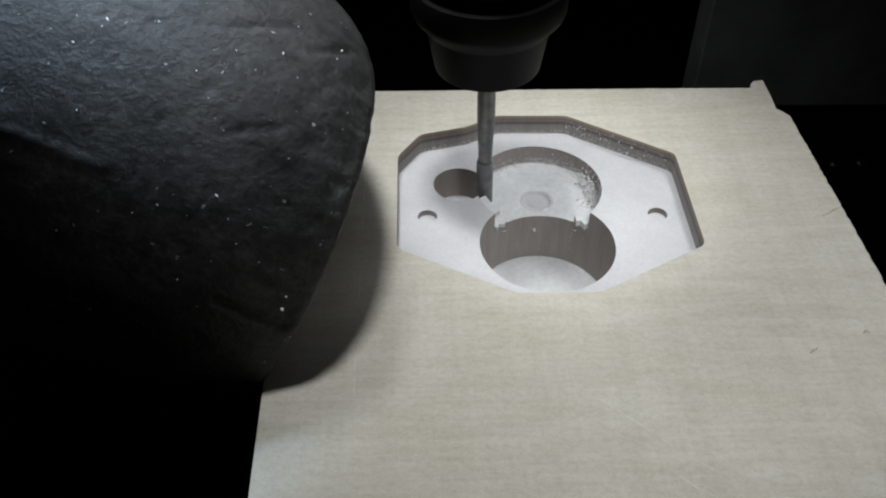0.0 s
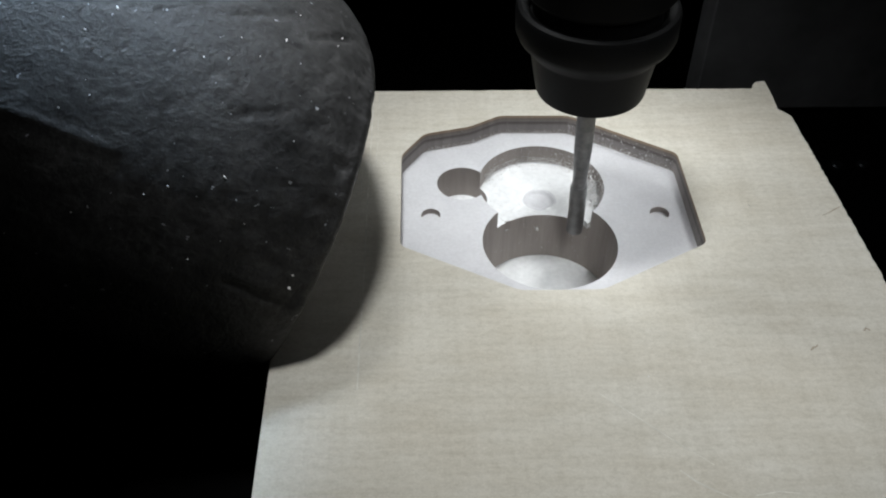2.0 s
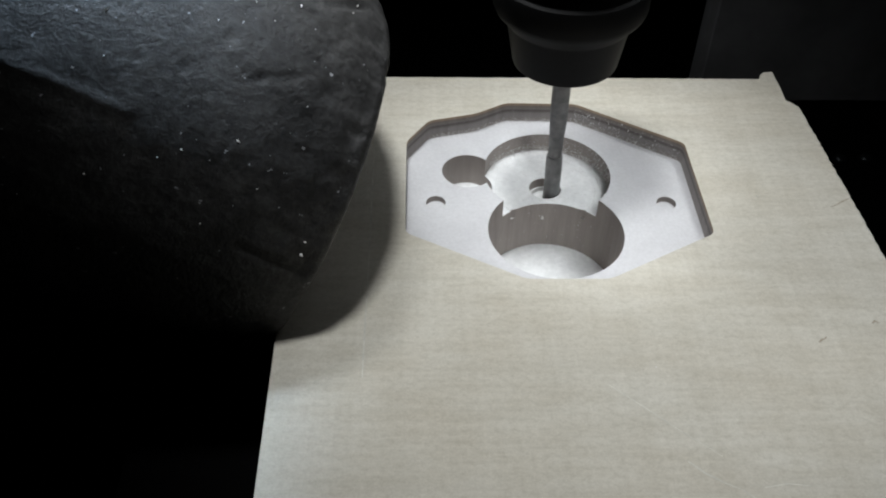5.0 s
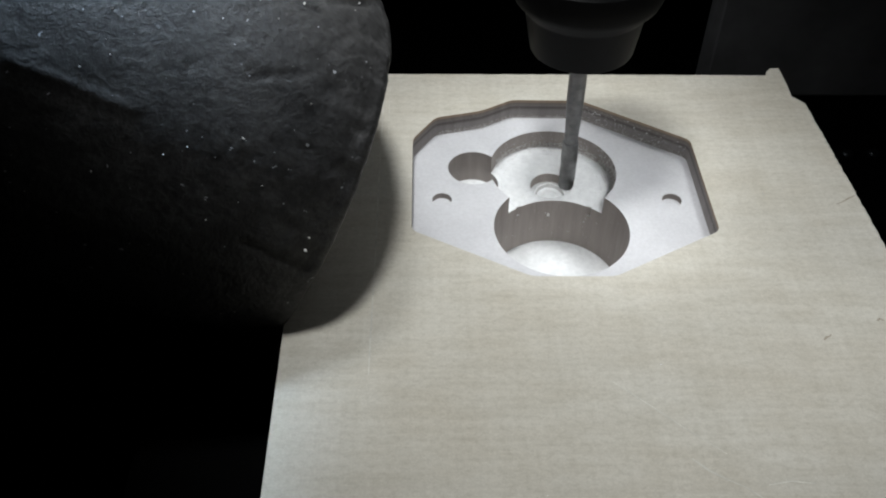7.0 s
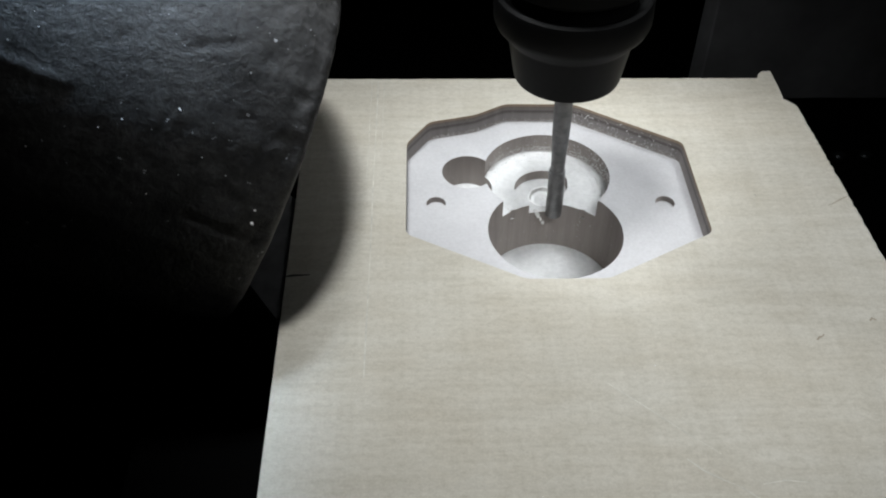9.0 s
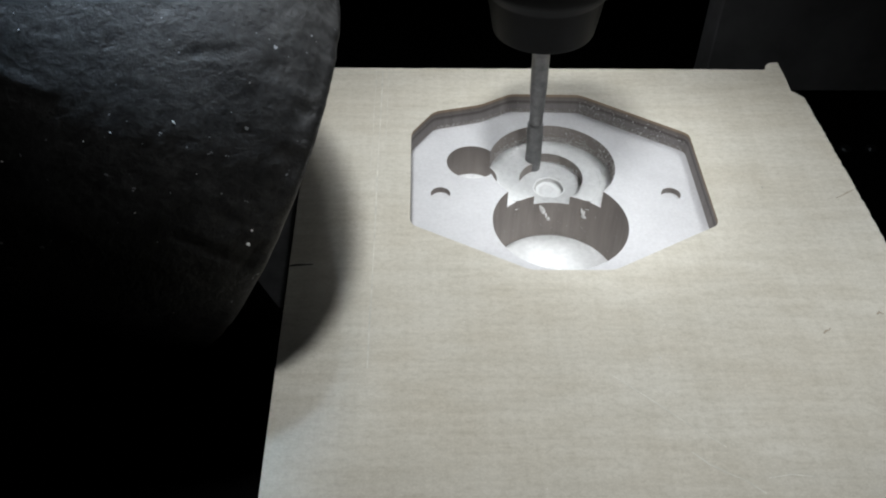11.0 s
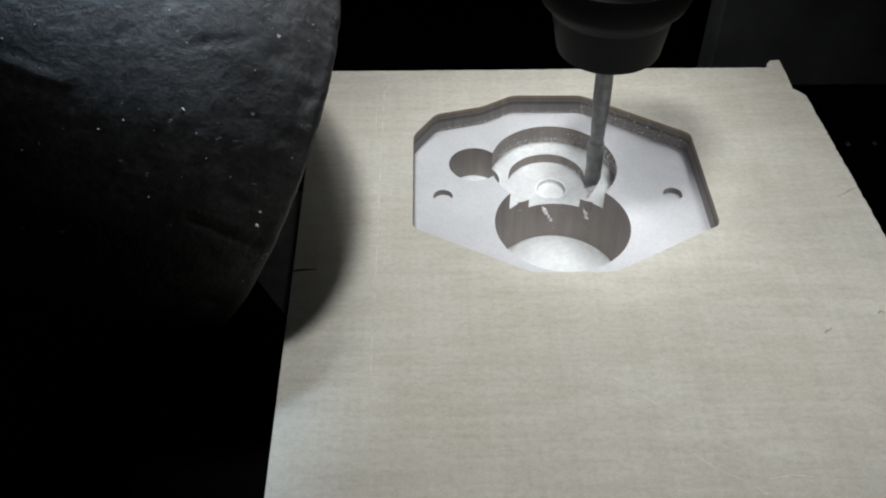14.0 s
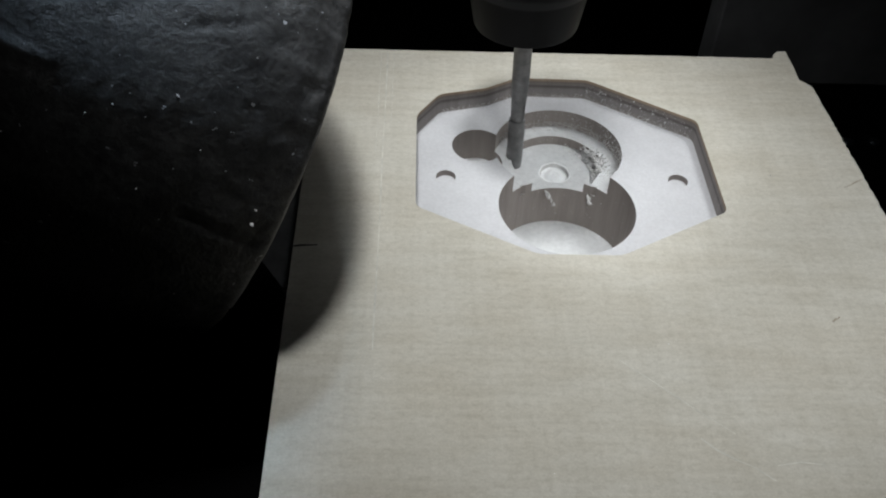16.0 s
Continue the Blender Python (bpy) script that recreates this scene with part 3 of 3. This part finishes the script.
def sawdust():
    """Crumbs that stick to walls and floors all through."""
    random.seed(21)
    bm = bmesh.new()
    for _ in range(210):                       # on the long slanting wall
        k = random.random() ** 1.3
        x, y = 8.0 + 21.0 * k, 36.7 - 13.7 * k
        shard(bm, x - 0.12, y - 0.16, random.uniform(POCKET, -0.9), random.uniform(0.05, 0.17) + 0.22 * random.random() ** 6)
    for _ in range(900):                       # on the recess wall, thickest at its foot
        a = -28 + 178 * random.random() ** 1.5
        x, y = polar(13.27, a)
        shard(bm, x, y, RECESS + 4.2 * random.random() ** (1.3 + max(0.0, a - 5) / 32), random.uniform(0.05, 0.17) + 0.32 * random.random() ** 4 * max(0.0, 1 - a / 120))
    for _ in range(1500):
        a = random.uniform(-25, 152)
        up = random.random() ** 2.2
        x, y = polar(13.25 - 0.55 * (1 - up) * random.random(), a)
        shard(bm, x, y, RECESS + 1.5 * up, random.uniform(0.07, 0.2))
    for _ in range(1300):                      # along the foot of the pocket's far walls
        x = random.uniform(-24, 28.5)
        if x > 7.7:
            y = 36.9 - (x - 7.7) * 0.656
        elif x > -7.7:
            y = 37.0
        else:
            y = 37.1 + (x + 7.7) * 0.6 if x > -14.5 else 33.0 + (x + 14.5) * 0.257
        up = random.random() ** 2.5
        shard(bm, x, y - 0.15 - 0.7 * random.random() * (1 - up), POCKET + 1.0 * up, random.uniform(0.06, 0.16))
    for _ in range(380):                       # at the foot of the recess wall
        x, y = polar(random.uniform(11.6, 13.2), random.uniform(-28, 152))
        shard(bm, x, y, RECESS + 0.02, random.uniform(0.08, 0.3))
    for _ in range(420):                       # buried till the cutter lays it bare
        x, y = polar(random.uniform(7.8, 10.6), random.triangular(-32, 48, 8))
        shard(bm, x, y, DEEP + random.uniform(0.0, 1.5) * random.random(), random.uniform(0.12, 0.45))
    for _ in range(700):
        a = random.triangular(-22, 75, 18)
        x, y = polar(10.5 - 2.9 * random.random() ** 1.6, a)
        shard(bm, x, y, DEEP + 0.02 + 0.9 * max(0.0, random.random() - 0.45), random.uniform(0.1, 0.36))
    for _ in range(620):                       # heaped where the last lap runs along the step
        a = random.triangular(-30, 50, 8)
        k = random.random() ** 0.7
        x, y = polar(7.7 + 2.75 * k, a)
        size = random.uniform(0.25, 0.7)
        shard(bm, x, y, min(RECESS - 0.3 - 0.3 * size, DEEP + 0.1 + 1.9 * k * random.uniform(0.3, 1.0)), size)
    for _ in range(160):
        x, y = polar(random.uniform(5.5, 10.4), random.uniform(40, 150))
        shard(bm, x, y, DEEP + 0.02, random.uniform(0.05, 0.16))
    for _ in range(260):                       # bared at the foot of the inner step
        x, y = polar(random.uniform(9.7, 10.6), random.uniform(20, 175))
        shard(bm, x, y, DEEP + 1.6 * random.random() ** 2, random.uniform(0.07, 0.22))
    for _ in range(90):                        # on the pocket's floor by its walls
        x = random.uniform(-27, 27)
        y = min(36.2, 36.4 - max(0.0, abs(x) - 7.7) * 0.63) - random.random() ** 2 * 3
        if math.hypot(x - RC[0], y - RC[1]) > 13.6:
            shard(bm, x, y, POCKET + 0.02, random.uniform(0.04, 0.11))
    for _ in range(14):                        # on the bore's wall and floor
        a = random.uniform(40, 140)
        shard(bm, BC[0] + 13.32 * math.cos(radians(a)), BC[1] + 13.32 * math.sin(radians(a)), random.uniform(-19, -12), random.uniform(0.08, 0.2))
    for x, y in ((-9.0, -62.5), (-47.5, 33.0), (-46.0, 41.0), (40.2, 5.4), (31.5, 14.0), (-33.0, 20.0), (12.0, -38.0), (44.0, -20.0), (-20.0, -30.0)):
        shard(bm, x, y, 0.05, random.uniform(0.12, 0.28))
    return tagged(part("sawdust", bm, DUST), "fine white sawdust clinging to the cut walls and floors", "sawdust", kind="stuff")


sawdust()


# ---- marks on the board ----
def strip(points, width, material, name, label):
    """A hair-thin line drawn on the board's face through points in mm."""
    left, right = [], []
    for i, (x, y) in enumerate(points):
        a, b = Vector(points[max(0, i - 1)]), Vector(points[min(len(points) - 1, i + 1)])
        n = (b - a).normalized()
        w = width * (0.7 + 0.3 * math.sin(i * 1.7))
        left.append((x - n.y * w, y + n.x * w))
        right.append((x + n.y * w, y - n.x * w))
    return part(name, prism(left + right[::-1], 0.004, 0.02), material, board, label)


PALE = plain("rubbed_pale_wood", (0.60, 0.58, 0.515), 0.7)
for x, w, low in ((-36.0, 0.14, -40.0), (-37.4, 0.08, 10.0), (-34.6, 0.07, 20.0)):
    strip([(x + 0.05 * math.sin(k * 1.3), 46.5 + (low - 46.5) * k / 9) for k in range(10)], w, PALE, "scratch", "faint pale scratch along the board")
strip([(13.5, -56.2), (15.6, -58.3), (18.2, -60.0), (20.5, -61.2), (23.0, -63.4)], 0.16, PALE, "scratch", "faint pale scratch across the board")
strip([(3.5, -41.5), (8.5, -46.0), (13.4, -50.6), (19.0, -55.4)], 0.12, PALE, "scratch", "faint pale scratch across the board")
strip([(24.0, -60.8), (27.5, -60.2), (31.0, -60.6)], 0.13, PALE, "scratch", "faint pale scratch across the board")
STAIN = plain("brown_stain", (0.38, 0.33, 0.26), 0.8)
strip([(-50.9, -16.6), (-49.5, -16.35), (-48.0, -16.3), (-46.7, -16.2)], 0.28, PENCIL, "pencil_mark", "short dark pencil tick")
strip([(58.4, 4.9), (56.8, 4.0), (55.2, 2.9), (53.9, 2.3)], 0.16, STAIN, "crack", "thin brown crack")
strip([(40.8, -32.7), (41.5, -32.0), (42.0, -31.9), (42.4, -31.4)], 0.22, STAIN, "stain", "small brown stain")
strip([(51.4, -28.4), (52.0, -27.8), (52.6, -28.3)], 0.25, STAIN, "stain", "small brown stain")


def offcut():
    bm = prism(rounded([(-51.3, 7.6), (-74.0, 7.6), (-74.0, -4.0), (-60.5, -13.0), (-51.1, -27.0)], 1.5), -25.0, -1.0)
    bmesh.ops.bevel(bm, geom=[e for e in bm.edges if min(v.co.z for v in e.verts) > -0.002], offset=0.6 * MM, segments=3, affect="EDGES")
    return tagged(smooth(part("wooden_offcut", bm, OFFCUT)), "dull grey offcut lying beside the plywood board", "offcut")


offcut()


# ---- what moves ----
LEAN = -1.2
HOSE_ROWS = [
    (0, -48.93, -2.02, 3.89, -180.32, -59.87, -1.60),
    (0.5, -50.25, -1.15, 2.85, 179.43, -59.80, -0.86),
    (1, -50.40, -1.20, 3.06, 179.84, -59.69, -0.65),
    (1.5, -50.26, 0.25, 2.79, 179.69, -60.04, -0.77),
    (2, -49.71, 1.85, 3.38, 179.47, -60.05, -0.12),
    (2.5, -49.60, 3.60, 4.08, 179.60, -60.28, -0.47),
    (3, -47.62, 5.60, 6.45, 178.37, -60.89, 0.66),
    (3.5, -47.31, 7.32, 6.87, 179.33, -60.81, -1.27),
    (4, -47.31, 6.17, 5.41, 179.20, -61.25, -1.71),
    (6.5, -49.92, 4.49, 4.19, 179.74, -59.80, 0.52),
    (7, -49.34, 5.75, 4.34, 179.66, -60.21, -0.29),
    (7.5, -49.82, 3.97, 4.55, 179.83, -59.46, 0.25),
    (8, -49.01, 9.27, 6.77, 179.36, -59.77, 0.93),
    (8.5, -50.80, 5.68, 6.04, 180.23, -60.92, -0.44),
    (9, -54.85, 6.88, 10.03, 180.33, -63.07, -2.34),
    (9.5, -57.08, 4.52, 14.65, -178.88, -62.36, -0.64),
    (12, -56.28, -5.21, 12.74, -178.43, -59.78, -0.15),
    (12.5, -57.43, -4.52, 12.70, -177.84, -59.61, 0.77),
    (13, -56.19, -2.54, 12.33, -178.15, -60.12, 0.20),
    (13.5, -55.86, -0.46, 12.17, -177.68, -59.89, -0.04),
    (14, -56.52, 2.86, 12.85, -179.02, -60.99, 0.21),
    (14.5, -56.47, 3.72, 15.12, -178.58, -61.87, -1.18),
    (15, -55.93, 1.86, 14.51, -178.79, -61.12, -1.10),
    (15.5, -55.96, -0.21, 14.31, -178.87, -60.61, -1.28),
    (16, -56.11, -4.85, 13.63, -179.76, -60.70, -0.48),
]


def motions():
    walk(spindle, [(t, pose(x * MM, y * MM, tool_height(t) * MM, 0, LEAN, 0)) for t, x, y in TOOL])
    walk(hose, [(t, pose(x * MM, y * MM, z * MM, rx, ry, rz)) for t, x, y, z, rx, ry, rz in HOSE_ROWS])
    for ob, when in SEGMENTS:
        if when is not None:
            up, down = ob.matrix_basis.copy(), Matrix.Translation((0, 0, (DEEP - RECESS) * MM)) @ ob.matrix_basis
            walk(ob, [(0, up), (when - 0.04, up), (when + 0.08, down), (16, down)])
    still = Matrix.Identity(4)
    # the crumbs and slivers drop into the bore as the cutter passes
    for ob, when, way in ((PILE, 2.22, (-9.0, -28.0, -11.2)), (CAP, 3.3, (0.0, -27.0, -10.7)), (SLIVER, 0.25, (8.0, -20.5, -14.6)), *((o, w, (-o.matrix_world.translation.x, -19.5, -11.4)) for o, w in SPIKES)):
        half = Matrix.Translation((way[0] * 0.5 * MM, way[1] * 0.4 * MM, 0.3 * MM))
        walk(ob, [(0, still), (when, still), (when + 0.08, half), (when + 0.2, Matrix.Translation(Vector(way) * MM)), (16, Matrix.Translation(Vector(way) * MM))])
    buried = Matrix.Translation((0, 0, -3.4 * MM))
    walk(THROWN, [(0, buried), (13.95, buried), (14.35, still), (16, still)])
    # splinters are pushed out over the bore
    for ob, when in HANGING:
        inside = Matrix.Translation((0, 3.2 * MM, 0.0))
        walk(ob, [(0, inside), (when, inside), (when + 0.2, still), (16, still)])


motions()
